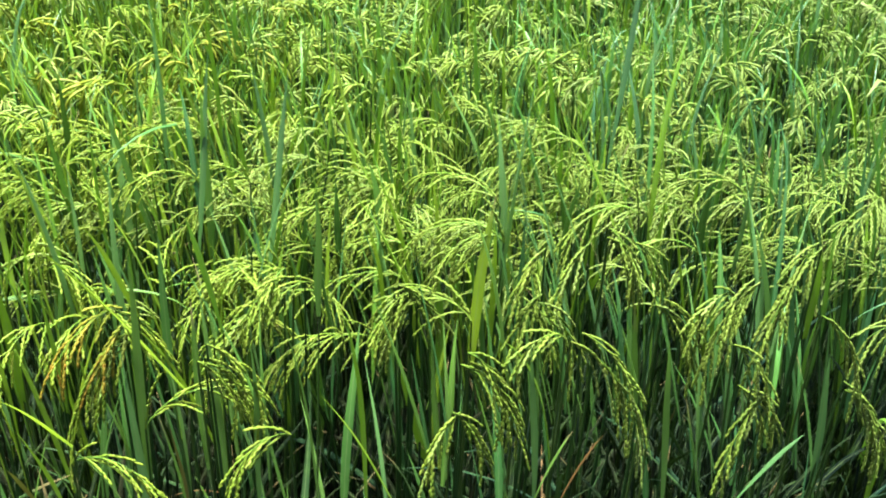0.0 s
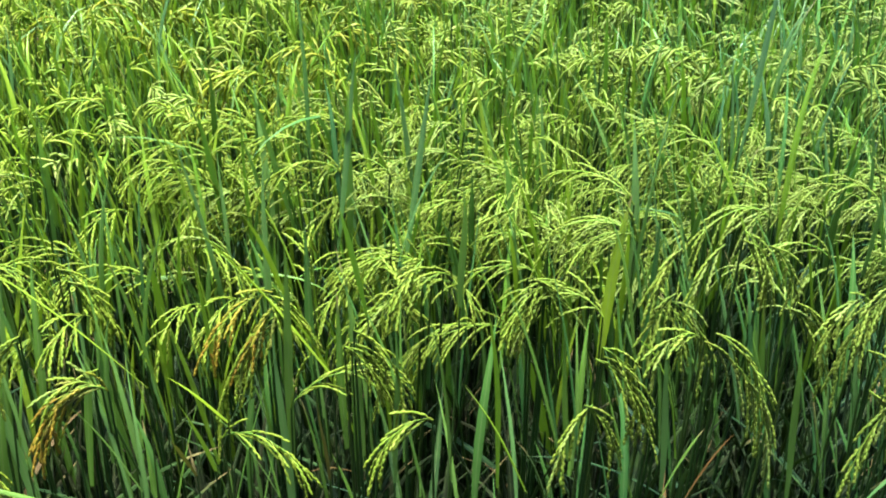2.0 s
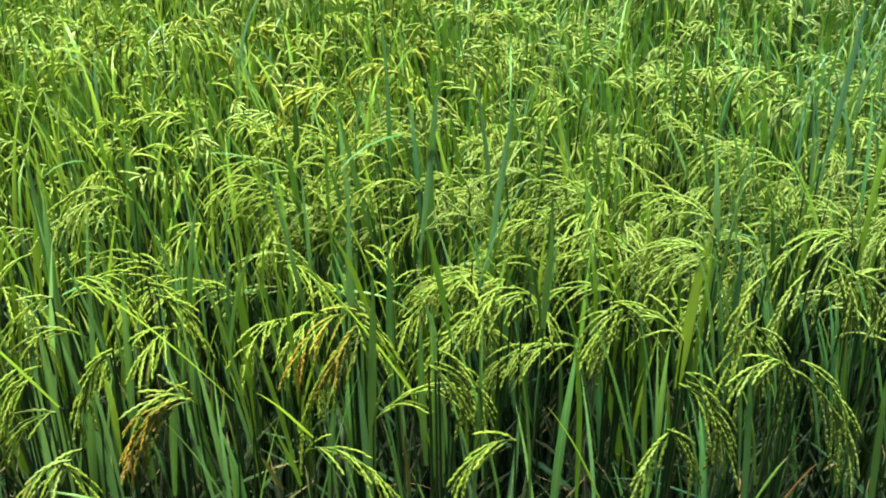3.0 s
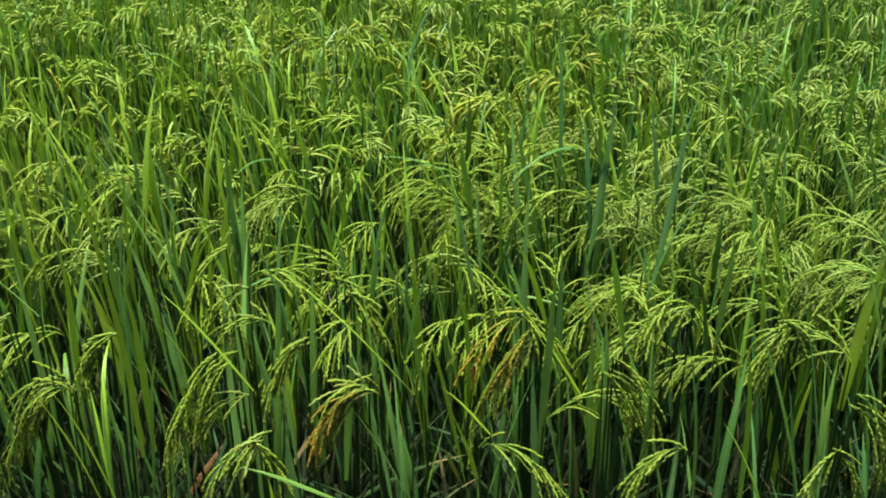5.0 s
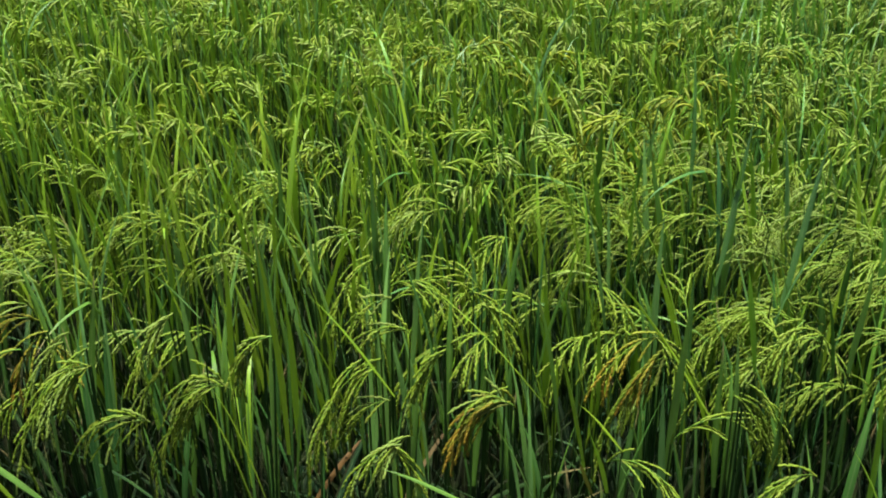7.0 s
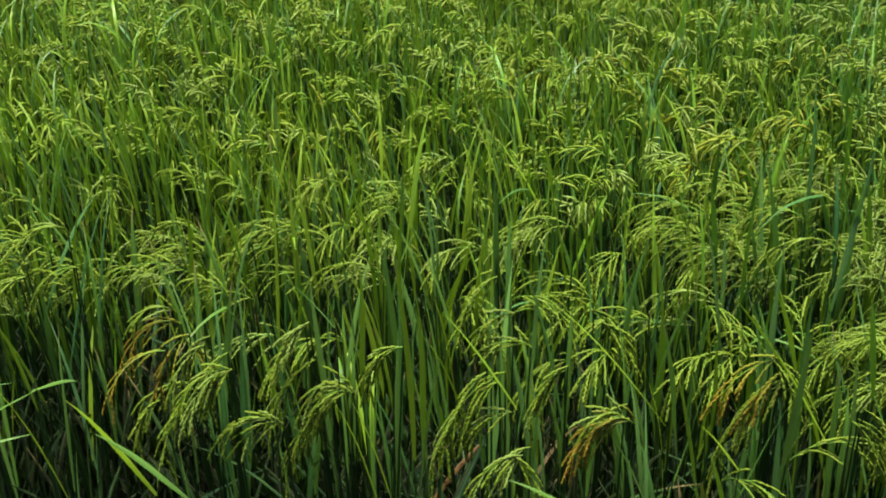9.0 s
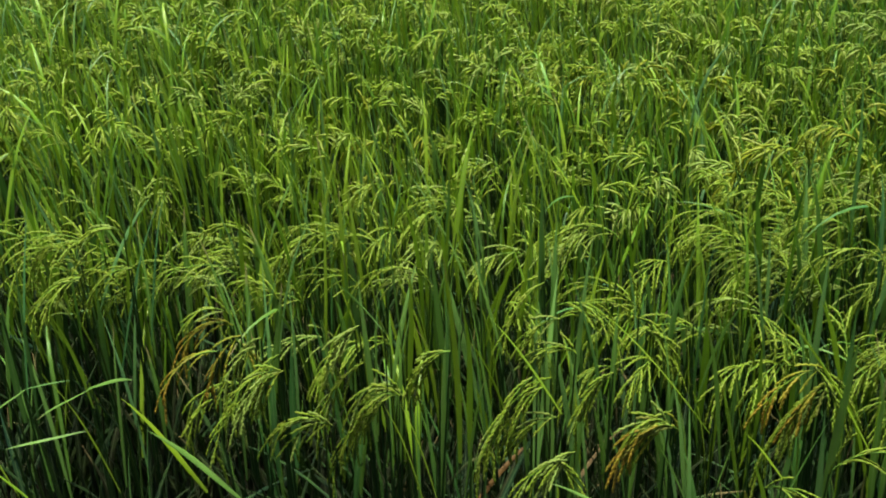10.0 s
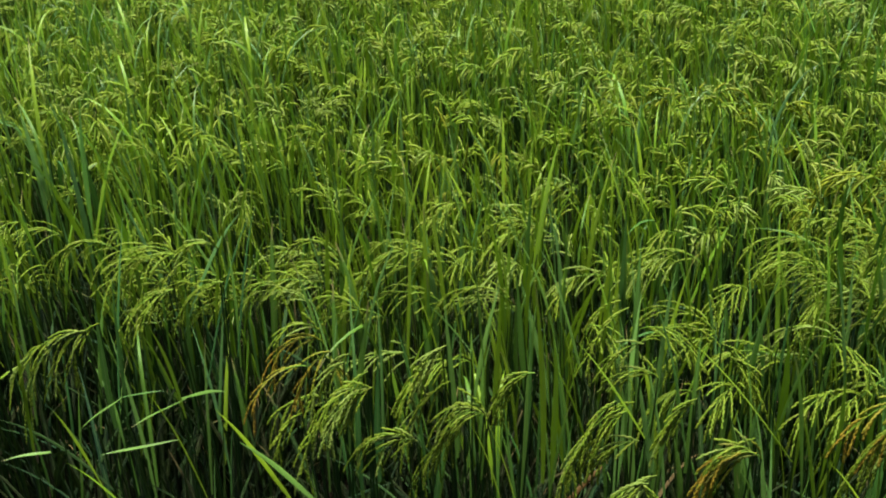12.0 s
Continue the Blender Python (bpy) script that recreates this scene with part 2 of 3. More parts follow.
def panicle_mesh(name, rng, length, a0, a1, spread, sides, grains=GRAIN, branches=9, gap=0.0047, plump=1.0, reach=(0.26, 0.40), split=None):
    """A nodding panicle: an arched axis with side branches strung with grains. It starts at the origin and arches towards x."""
    b = Build()
    n = 12
    pts, tans = [Vector((0, 0, 0))], []
    for i in range(n):
        s = (i + 0.5) / n
        a = a0 + (a1 - a0) * s ** 0.75
        d = Vector((math.sin(a), 0.06 * math.sin(s * 5), math.cos(a)))
        tans.append(d)
        pts.append(pts[-1] + d * (length / n))
    tans.append(tans[-1])
    tube(b, pts[: n - 1: 2 if sides == 3 else 1], 0.0013, 0.0007, 3, 0)
    down = Vector((0, 0, -1))
    whole = b
    for k in range(branches):
        if split is not None:
            b = Build()
            split.append(b)
        s = 0.06 + 0.80 * k / (branches - 1)
        i = min(n, int(s * n))
        p, d = pts[i].copy(), tans[i].copy()
        turn = k * 2.4 + rng.uniform(-0.5, 0.5)
        lateral = d.cross(Vector((0, 1, 0))) * math.cos(turn) + Vector((0, 1, 0)) * math.sin(turn)
        d = (d + lateral * spread * rng.uniform(0.5, 1.2)).normalized()
        run = max(0.035, length * rng.uniform(*reach))
        if sides == 3:
            strand(b, rng, p, d, run, 0.0025 * plump)
            continue
        count = max(4, int(run / gap))
        stem = [p.copy()]
        for j in range(count):
            d = (d + down * (0.05 + 0.06 * rng.random())).normalized()
            p = p + d * gap
            if j % 3 == 2 or j == count - 1:
                stem.append(p.copy())
            if j < 1:
                continue
            off = d.cross(Vector((0.3, 0.2, 0.9))).normalized() * (0.09 if j % 2 else -0.09)
            off = off + Vector((rng.uniform(-0.09, 0.09), rng.uniform(-0.09, 0.09), rng.uniform(-0.12, 0.05)))
            grain(b, p, (d + off).normalized() if j < count - 1 else d, plump * rng.uniform(0.0106, 0.0122), plump * rng.uniform(0.0022, 0.0026), sides, s=s)
        tube(b, stem, 0.0012, 0.0009, 3, 1)
    if split is not None:
        split[:] = [part.mesh("panicle_branch", PEDICEL, grains) for part in split]
    return whole.mesh(name, PEDICEL, grains)


rng = random.Random(11)
ERECT = []
for i in range(22):
    b = Build()
    blade(b, rng, rng.uniform(0.22, 0.34), rng.choice((0.0065, 0.0085, 0.0105, 0.0140)), rng.uniform(0.0, 0.06), rng.uniform(0.04, 0.45))
    ERECT.append(b.mesh("leaf_blade", GLAUCOUS if i % 5 == 0 else LEAF))
SHADED_ERECT = []
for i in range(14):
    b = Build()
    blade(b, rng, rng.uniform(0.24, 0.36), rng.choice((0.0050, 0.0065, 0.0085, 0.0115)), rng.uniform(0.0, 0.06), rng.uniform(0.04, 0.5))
    SHADED_ERECT.append(b.mesh("leaf_blade", GLAUCOUS if i % 4 == 0 else SHADED_LEAF))
BENT = []
for i in range(8):
    b = Build()
    blade(b, rng, rng.uniform(0.26, 0.38), rng.uniform(0.007, 0.011), 0.1, rng.uniform(0.7, 1.5), kink=(0.55, rng.uniform(0.2, 0.9)) if i % 2 else None, segments=10)
    BENT.append(b.mesh("leaf_blade", SHADED_LEAF if i % 2 else LEAF))
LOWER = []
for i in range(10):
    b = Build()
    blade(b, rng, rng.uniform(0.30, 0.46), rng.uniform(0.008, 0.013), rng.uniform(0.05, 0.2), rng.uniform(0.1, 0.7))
    LOWER.append(b.mesh("leaf_blade", SHADED_LOW_LEAF))
WITHERED = []
for i in range(4):
    b = Build()
    blade(b, rng, rng.uniform(0.22, 0.34), rng.uniform(0.006, 0.010), 0.15, rng.uniform(0.6, 1.8), segments=9)
    WITHERED.append(b.mesh("withered_leaf", DRY))
NEAR_PANICLES = [panicle_mesh("panicle", rng, rng.uniform(0.15, 0.20), rng.uniform(0.3, 0.7), rng.uniform(2.2, 2.95), rng.uniform(0.35, 0.8), 4, branches=13, plump=0.9, reach=(0.28, 0.46)) for i in range(14)]
MID_PANICLES = [panicle_mesh("panicle", rng, rng.uniform(0.09, 0.13), rng.uniform(0.2, 0.6), rng.uniform(1.7, 2.8), rng.uniform(0.5, 1.0), 3, branches=12, plump=1.15, reach=(0.34, 0.56)) for i in range(14)]
FAR_PANICLES = [panicle_mesh("panicle", rng, rng.uniform(0.09, 0.13), rng.uniform(0.2, 0.6), rng.uniform(1.7, 2.8), rng.uniform(0.5, 1.0), 3, branches=11, plump=1.25, reach=(0.34, 0.56)) for i in range(14)]
YELLOW_PANICLES = [panicle_mesh("panicle", rng, rng.uniform(0.12, 0.16), rng.uniform(0.3, 0.7), rng.uniform(1.9, 2.9), rng.uniform(0.5, 0.9), 3, YELLOW, branches=12, plump=1.2, reach=(0.34, 0.56)) for i in range(6)]
b = Build()
tube(b, [Vector((0, 0, 0)), Vector((0.004, 0, 0.33)), Vector((0.003, 0.003, 0.66)), Vector((0, 0, 1))], 0.0042, 0.0013, 6)
CULM_MESH = b.mesh("culm", CULM)


# ---------------------------------------------------------------- ground
def ground():
    b = Build()
    n, s = 80, 0.25
    half = n * s / 2
    verts = [(i * s - half, j * s - half + 6, 0.012 * noise.noise((i * 0.7, j * 0.7, 0))) for j in range(n + 1) for i in range(n + 1)]
    faces = [(j * (n + 1) + i, j * (n + 1) + i + 1, (j + 1) * (n + 1) + i + 1, (j + 1) * (n + 1) + i) for j in range(n) for i in range(n)]
    # the rim runs out flat to the horizon
    rim = [0, n, (n + 1) * (n + 1) - 1, n * (n + 1)]
    far = len(verts)
    verts += [(-900, -900, 0), (900, -900, 0), (900, 900, 0), (-900, 900, 0)]
    edge = [[i for i in range(n + 1)], [j * (n + 1) + n for j in range(n + 1)], [n * (n + 1) + i for i in range(n, -1, -1)], [j * (n + 1) for j in range(n, -1, -1)]]
    for k in range(4):
        faces.append(tuple([far + k, far + (k + 1) % 4] + edge[k][::-1]))
    b.add([Vector(v) for v in verts], faces)
    ob = new("ground", b.mesh("ground", MUD))
    return tagged(ob, "dark wet mud of the rice paddy", "ground", kind="structure")


ground()


# ---------------------------------------------------------------- rice plants
PLANT_LABEL = "green rice plant with erect leaves and drooping yellow-green panicles"


def turned(x, y, z, azimuth, tilt, size=1.0, spin=0.0):
    return Matrix.Translation((x, y, z)) @ Matrix.Rotation(azimuth, 4, "Z") @ Matrix.Rotation(tilt, 4, "Y") @ Matrix.Rotation(spin, 4, "Z") @ Matrix.Diagonal((size, size, size, 1))


def child(name, mesh, parent, m):
    ob = new(name, mesh)
    ob.parent = parent
    ob.matrix_basis = m
    return ob


def tiller(rng, lean, bias=None):
    """Base, azimuth, tilt and length of one stem of a hill."""
    az = rng.uniform(0, 2 * math.pi)
    r = 0.045 * math.sqrt(rng.random())
    base = Vector((r * math.cos(az), r * math.sin(az), 0))
    tilt = abs(rng.gauss(0.0, lean)) + 0.02
    out = az + rng.gauss(0, 0.6)
    if bias is not None and rng.random() < bias[1]:
        out = bias[0] + rng.gauss(0, 0.7)
    return base, out, tilt


def sway(rng):
    """Heading and tilt of a blade: the crop leans a little to one side."""
    tilt = abs(rng.gauss(0.07, 0.115))
    az = rng.gauss(math.pi * 1.05, 1.0) if rng.random() < 0.55 else rng.uniform(0, 2 * math.pi)
    return az, tilt


def stem_axis(out, tilt):
    return Vector((math.cos(out) * math.sin(tilt), math.sin(out) * math.sin(tilt), math.cos(tilt)))


def leaves_on(plant, rng, base, axis, length, height, share=2, wide=1.0, back=False, shaded=0.15):
    for k in range(share):
        node = base + axis * length * (rng.uniform(0.80, 0.93), rng.uniform(0.55, 0.78), rng.uniform(0.40, 0.60))[k]
        az, tilt = (rng.gauss(math.pi * 0.6, 0.5), abs(rng.gauss(0.16, 0.07))) if back else sway(rng)
        # blades leaning back get the green with shade in its colour
        mesh = rng.choice(BENT) if rng.random() < 0.04 else rng.choice(SHADED_ERECT if back or rng.random() < shaded else ERECT)
        size = rng.uniform(0.75, 1.08) * height
        child("leaf_blade", mesh, plant, turned(*node, az, tilt, size) @ Matrix.Diagonal((wide, wide, 1, 1)))


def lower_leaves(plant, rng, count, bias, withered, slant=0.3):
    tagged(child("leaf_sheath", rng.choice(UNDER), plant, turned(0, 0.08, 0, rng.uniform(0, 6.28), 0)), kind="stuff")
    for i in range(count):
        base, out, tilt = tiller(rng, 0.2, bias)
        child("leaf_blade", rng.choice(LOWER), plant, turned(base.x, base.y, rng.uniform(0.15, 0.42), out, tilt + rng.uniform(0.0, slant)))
    for i in range(withered):
        base, out, tilt = tiller(rng, 0.3, bias)
        child("withered_leaf", rng.choice(WITHERED), plant, turned(base.x, base.y, rng.uniform(0.3, 0.5), out, tilt + rng.uniform(0.1, 0.5)))


def near_plant(x, y, rng, height=1.0, tillers=12, panicles=9, bias=None, lean=0.08, withered=0, low=3, nod=None, shaded=0.2):
    plant = new("rice_plant")
    plant.location = (x, y, 0)
    if nod is None:
        nod = rng.gauss(math.pi, 0.7) if rng.random() < 0.6 else rng.uniform(0, 6.28)
    stems = Build()
    for i in range(tillers):
        base, out, tilt = tiller(rng, lean, bias)
        length = rng.uniform(0.73, 0.87) * height
        axis = stem_axis(out, tilt)
        tube(stems, [base, base + axis * length * 0.5 + Vector((0.003, 0.002, 0)), base + axis * length], 0.0042, 0.0013, 5)
        if i < panicles:
            child("panicle", rng.choice(NEAR_PANICLES), plant, turned(*(base + axis * length), nod + rng.gauss(0, 0.6), 0.0, rng.uniform(0.85, 1.1)))
        leaves_on(plant, rng, base, axis, length, height, 2, shaded=shaded)
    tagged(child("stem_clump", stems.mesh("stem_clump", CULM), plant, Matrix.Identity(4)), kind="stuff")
    lower_leaves(plant, rng, low, bias, withered)
    return tagged(plant, PLANT_LABEL, "rice plant", "rice plants in the paddy")


def arch(reach, drop):
    """Length and end angle of an arch that reaches so far sideways and so far down."""
    best = None
    for start in (0.5, 0.9, 1.4, 2.0):
        for k in range(24):
            end = max(start, 1.3) + 0.08 * k
            if end > 3.14:
                break
            sx = sum(math.sin(start + (end - start) * ((i + 0.5) / 12) ** 0.75) for i in range(12)) / 12
            sz = -sum(math.cos(start + (end - start) * ((i + 0.5) / 12) ** 0.75) for i in range(12)) / 12
            length = (reach * sx + drop * sz) / (sx * sx + sz * sz)
            miss = math.hypot(length * sx - reach, length * sz - drop)
            if length > 0 and (best is None or miss + 0.004 * start < best[0]):
                best = (miss + 0.004 * start, length, start, end)
    return best[1:]


def front_plant(x, y, nods, seed, leaves=10, lean=0.10, withered=None):
    """A plant at the paddy's edge. nods: for each panicle the place of its bend, how far it reaches in x and hangs down, and whether it ripens."""
    rng = random.Random(seed)
    plant = new("rice_plant")
    plant.location = (x, y, 0)
    ripe = False
    for nx, ny, nz, reach, drop, *ripening in nods:
        top = Vector((nx - x, ny - y, nz))
        base = Vector((rng.uniform(-0.03, 0.03), rng.uniform(-0.03, 0.03), 0))
        axis = top - base
        length = axis.length
        axis.normalize()
        out, tilt = math.atan2(axis.y, axis.x), math.acos(axis.z)
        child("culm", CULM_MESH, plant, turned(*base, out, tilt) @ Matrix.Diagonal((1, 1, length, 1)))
        for twin in range(2 if rng.random() < 0.4 else 1):
            ease = 0.85 if twin == 0 else rng.uniform(0.55, 0.75)
            span, start, end = arch(abs(reach) * ease, drop * (ease + 0.05))
            surface = RIPE if ripening and (twin == 0 or rng.random() < 0.85) else GRAIN
            twigs = [] if twin == 0 else None
            mesh = panicle_mesh("panicle", rng, max(span, 0.09), start, end, rng.uniform(0.3, 0.6), 4, surface, split=twigs, branches=10 if span < 0.15 else 12, plump=0.95, reach=(0.38, 0.54) if span < 0.13 else (0.28, 0.42))
            heading = (math.pi + 0.25 if reach < 0 else -0.25) + (rng.uniform(-0.6, 0.6) if twin else 0)
            neck = top if twin == 0 else top + Vector((rng.uniform(-0.014, 0.014), rng.uniform(0.0, 0.025), rng.uniform(-0.012, 0.015)))
            if twin:
                axis2 = neck - base
                child("culm", CULM_MESH, plant, turned(*base, math.atan2(axis2.y, axis2.x), math.acos(axis2.normalized().z)) @ Matrix.Diagonal((1, 1, axis2.length, 1)))
            nodding = child("panicle", mesh, plant, turned(*neck, heading, 0.0))
            for twig in twigs or ():
                child("panicle_branch", twig, nodding, Matrix.Identity(4))
        ripe = ripe or bool(ripening)
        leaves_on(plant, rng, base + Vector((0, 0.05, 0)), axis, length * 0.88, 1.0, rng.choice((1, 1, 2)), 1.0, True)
    for i in range(max(0, leaves // 2 - len(nods))):
        base, out, tilt = tiller(rng, lean)
        length = rng.uniform(0.62, 0.76)
        child("culm", CULM_MESH, plant, turned(*base, out, tilt) @ Matrix.Diagonal((1, 1, length, 1)))
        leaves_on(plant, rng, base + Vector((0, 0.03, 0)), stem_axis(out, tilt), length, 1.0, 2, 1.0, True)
    lower_leaves(plant, rng, 4, (math.pi * 1.05, 0.6), int(seed % 3 == 0) if withered is None else withered, 0.6)
    return tagged(plant, "rice plant with drooping panicles, some grains ripening orange-brown" if ripe else "rice plant with heavy drooping panicles at the paddy's edge", "rice plant", "rice plants in the paddy")


def edge_leaf(plant, low, tip, width, surface):
    """A blade that stands out at the edge, on a stem of its own from the plant's foot."""
    rng = random.Random(int(1000 * (low[0] + 3)) + int(1000 * tip[2]))
    foot = Vector(plant.location)
    low, tip = Vector(low) - foot, Vector(tip) - foot
    root = Vector((low.x * 0.35, low.y * 0.2, 0))
    for name, p, q in (("culm", root, low), ("leaf_blade", low, tip)):
        d = q - p
        m = turned(*p, math.atan2(d.y, d.x), math.acos(d.normalized().z))
        if name == "culm":
            child(name, CULM_MESH, plant, m @ Matrix.Diagonal((0.8, 0.8, d.length, 1)))
        else:
            b = Build()
            blade(b, rng, d.length * 1.02, width, -0.06, 0.22, segments=9)
            child("withered_leaf" if surface is DRY else name, b.mesh("leaf_blade", surface), plant, m)


def tuft_mesh(rng):
    b = Build()
    for i in range(40):
        base, out, tilt = tiller(rng, 0.08)
        base = base * 1.6
        node = base + stem_axis(out, tilt) * (rng.uniform(0.58, 0.78) if i < 37 else rng.uniform(0.40, 0.58))
        bent = rng.random() < 0.12
        m = turned(*node, *sway(rng))
        blade(b, rng, rng.uniform(0.17, 0.27), rng.choice((0.004, 0.005, 0.0065, 0.008)), 0.03, rng.uniform(0.6, 1.6) if bent else rng.uniform(0.05, 0.65), m, 6, slot=2 if i % 4 == 0 else 0)
    # low blades whose dark colour makes the shaded backdrop below the canopy
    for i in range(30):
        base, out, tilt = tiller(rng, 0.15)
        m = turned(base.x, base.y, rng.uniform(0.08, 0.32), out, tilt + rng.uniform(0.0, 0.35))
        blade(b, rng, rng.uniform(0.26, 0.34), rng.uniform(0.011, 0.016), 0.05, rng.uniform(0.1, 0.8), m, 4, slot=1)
    return b.mesh("leaf_tuft", LEAF, SHADED_LOW_LEAF, GLAUCOUS)


def clump_mesh(rng, necks):
    b = Build()
    for i in range(13):
        base, out, tilt = tiller(rng, 0.09)
        base = base * 1.4
        top = base + stem_axis(out, tilt) * rng.uniform(0.74, 0.90)
        tube(b, [base, (base + top) / 2 + Vector((0.003, 0.002, 0)), top], 0.004, 0.0013, 4)
        necks.append((top, out))
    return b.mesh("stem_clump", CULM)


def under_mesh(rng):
    """The crowded sheaths and old leaves low down in a hill, darkened as shade."""
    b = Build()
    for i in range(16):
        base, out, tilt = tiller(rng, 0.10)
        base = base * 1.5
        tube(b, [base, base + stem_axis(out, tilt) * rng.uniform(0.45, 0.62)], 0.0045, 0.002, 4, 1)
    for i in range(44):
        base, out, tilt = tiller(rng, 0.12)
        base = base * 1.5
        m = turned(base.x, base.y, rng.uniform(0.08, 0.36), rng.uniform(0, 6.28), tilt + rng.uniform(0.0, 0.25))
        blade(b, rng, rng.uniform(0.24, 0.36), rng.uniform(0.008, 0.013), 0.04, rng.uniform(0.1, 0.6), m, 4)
    return b.mesh("leaf_sheath", SHADED_SHEATH, SHADED_SHEATH)


UNDER = [under_mesh(rng) for i in range(6)]
TUFTS = [tuft_mesh(rng) for i in range(12)]
CLUMPS = []
for i in range(8):
    necks = []
    CLUMPS.append((clump_mesh(rng, necks), necks))


def mid_plant(x, y, rng, height=1.0, panicles=8, kinds=None):
    plant = new("rice_plant")
    plant.location = (x, y, 0)
    plant.scale = (height, height, height)
    tagged(child("leaf_tuft", rng.choice(TUFTS), plant, turned(0, 0, 0, rng.gauss(0, 0.35), 0)), kind="stuff")
    clump, necks = rng.choice(CLUMPS)
    tagged(child("stem_clump", clump, plant, Matrix.Identity(4)), kind="stuff")
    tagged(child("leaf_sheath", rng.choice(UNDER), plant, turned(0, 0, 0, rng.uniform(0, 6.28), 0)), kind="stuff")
    nod = rng.gauss(math.pi, 0.7) if rng.random() < 0.6 else rng.uniform(0, 6.28)
    for top, out in rng.sample(necks, panicles):
        child("panicle", rng.choice(kinds), plant, turned(*top, nod + rng.gauss(0, 0.9), 0.0, rng.uniform(0.85, 1.15)))
    return tagged(plant, PLANT_LABEL, "rice plant", "rice plants in the paddy")


SPACING = 0.19
FRONT = 1.40


def seen_side(x, y):
    """The wedge of the paddy that is planted one by one."""
    side = 0.95 if y < 1.9 else 0.72
    return -side * y - 0.2 < x < (side + 0.06) * y + 0.2 and (y < 3.2 or x < 0.55 * y)


# plants along the edge, one by one
EDGE = []
EDGE.append(front_plant(0.22, 1.51, [(0.211, 1.420, 0.881, -0.113, 0.091, True), (0.214, 1.420, 0.844, -0.091, 0.185), (0.220, 1.420, 0.834, -0.044, 0.114), (0.204, 1.420, 0.878, 0.070, 0.083), (0.227, 1.420, 0.867, -0.073, 0.094, True)], seed=101))
EDGE.append(front_plant(0.42, 1.55, [(0.436, 1.460, 0.875, -0.097, 0.071), (0.451, 1.460, 0.865, -0.079, 0.065), (0.384, 1.460, 0.817, -0.098, 0.080)], seed=102))
EDGE.append(front_plant(0.30, 1.38, [(0.303, 1.290, 0.890, 0.007, 0.168), (0.291, 1.290, 0.868, 0.014, 0.111)], seed=103))
EDGE.append(front_plant(0.38, 1.27, [(0.382, 1.180, 0.822, -0.086, 0.052)], seed=104))
EDGE.append(front_plant(0.59, 1.52, [(0.589, 1.430, 0.853, -0.069, 0.081), (0.573, 1.430, 0.860, 0.051, 0.054), (0.601, 1.430, 0.843, -0.061, 0.087)], seed=105))
EDGE.append(front_plant(0.60, 1.33, [(0.603, 1.240, 0.845, 0.067, 0.166), (0.614, 1.240, 0.847, 0.035, 0.120), (0.605, 1.240, 0.774, -0.048, 0.103), (0.594, 1.240, 0.775, 0.019, 0.103)], seed=106))
EDGE.append(front_plant(0.73, 1.39, [(0.730, 1.300, 0.894, -0.053, 0.090), (0.723, 1.300, 0.883, 0.040, 0.128), (0.730, 1.300, 0.959, -0.048, 0.080)], seed=107))
EDGE.append(front_plant(0.74, 1.30, [(0.734, 1.210, 0.875, 0.100, 0.215), (0.748, 1.210, 0.885, 0.073, 0.177), (0.726, 1.210, 0.880, -0.051, 0.012)], seed=108))
EDGE.append(front_plant(0.87, 1.34, [(0.866, 1.250, 0.886, 0.051, 0.134), (0.877, 1.250, 0.893, 0.041, 0.066)], seed=109))
EDGE.append(front_plant(0.99, 1.32, [(0.992, 1.230, 0.917, -0.067, 0.148), (1.001, 1.230, 0.911, -0.058, 0.098), (0.966, 1.230, 0.899, -0.065, 0.046)], seed=110))
EDGE.append(front_plant(0.98, 1.27, [(0.944, 1.180, 0.856, 0.043, 0.141), (1.003, 1.180, 0.770, -0.063, 0.139), (0.980, 1.180, 0.783, 0.015, 0.087)], seed=111))
EDGE.append(front_plant(1.10, 1.34, [(1.100, 1.250, 0.938, -0.016, 0.242), (1.094, 1.250, 0.947, -0.006, 0.151)], seed=112))
EDGE.append(front_plant(1.11, 1.27, [(1.066, 1.180, 0.880, 0.051, 0.152), (1.124, 1.180, 0.758, 0.005, 0.167), (1.128, 1.180, 0.758, 0.033, 0.163)], seed=113))
EDGE.append(front_plant(0.83, 1.42, [(0.805, 1.330, 0.944, -0.032, 0.112), (0.829, 1.330, 0.949, 0.021, 0.102), (0.870, 1.330, 0.936, 0.010, 0.111)], seed=114))
EDGE.append(front_plant(0.00, 1.41, [(-0.009, 1.320, 0.826, -0.101, 0.085, True), (-0.002, 1.320, 0.817, -0.092, 0.039, True), (-0.017, 1.320, 0.826, -0.060, 0.021)], seed=115))
EDGE.append(front_plant(-0.10, 1.45, [(-0.106, 1.360, 0.875, -0.039, 0.114), (-0.102, 1.360, 0.883, -0.029, 0.077)], seed=116))
EDGE.append(front_plant(-0.20, 1.44, [(-0.213, 1.350, 0.856, -0.061, 0.202), (-0.201, 1.350, 0.856, -0.035, 0.134), (-0.182, 1.350, 0.801, -0.054, 0.041)], seed=117))
EDGE.append(front_plant(-0.17, 1.39, [(-0.161, 1.300, 0.761, -0.087, 0.079), (-0.180, 1.300, 0.762, 0.026, 0.042)], seed=118))
EDGE.append(front_plant(-0.19, 1.56, [(-0.216, 1.470, 0.966, -0.060, 0.134), (-0.161, 1.470, 0.842, -0.092, 0.015), (-0.189, 1.470, 0.903, -0.074, 0.061)], seed=119))
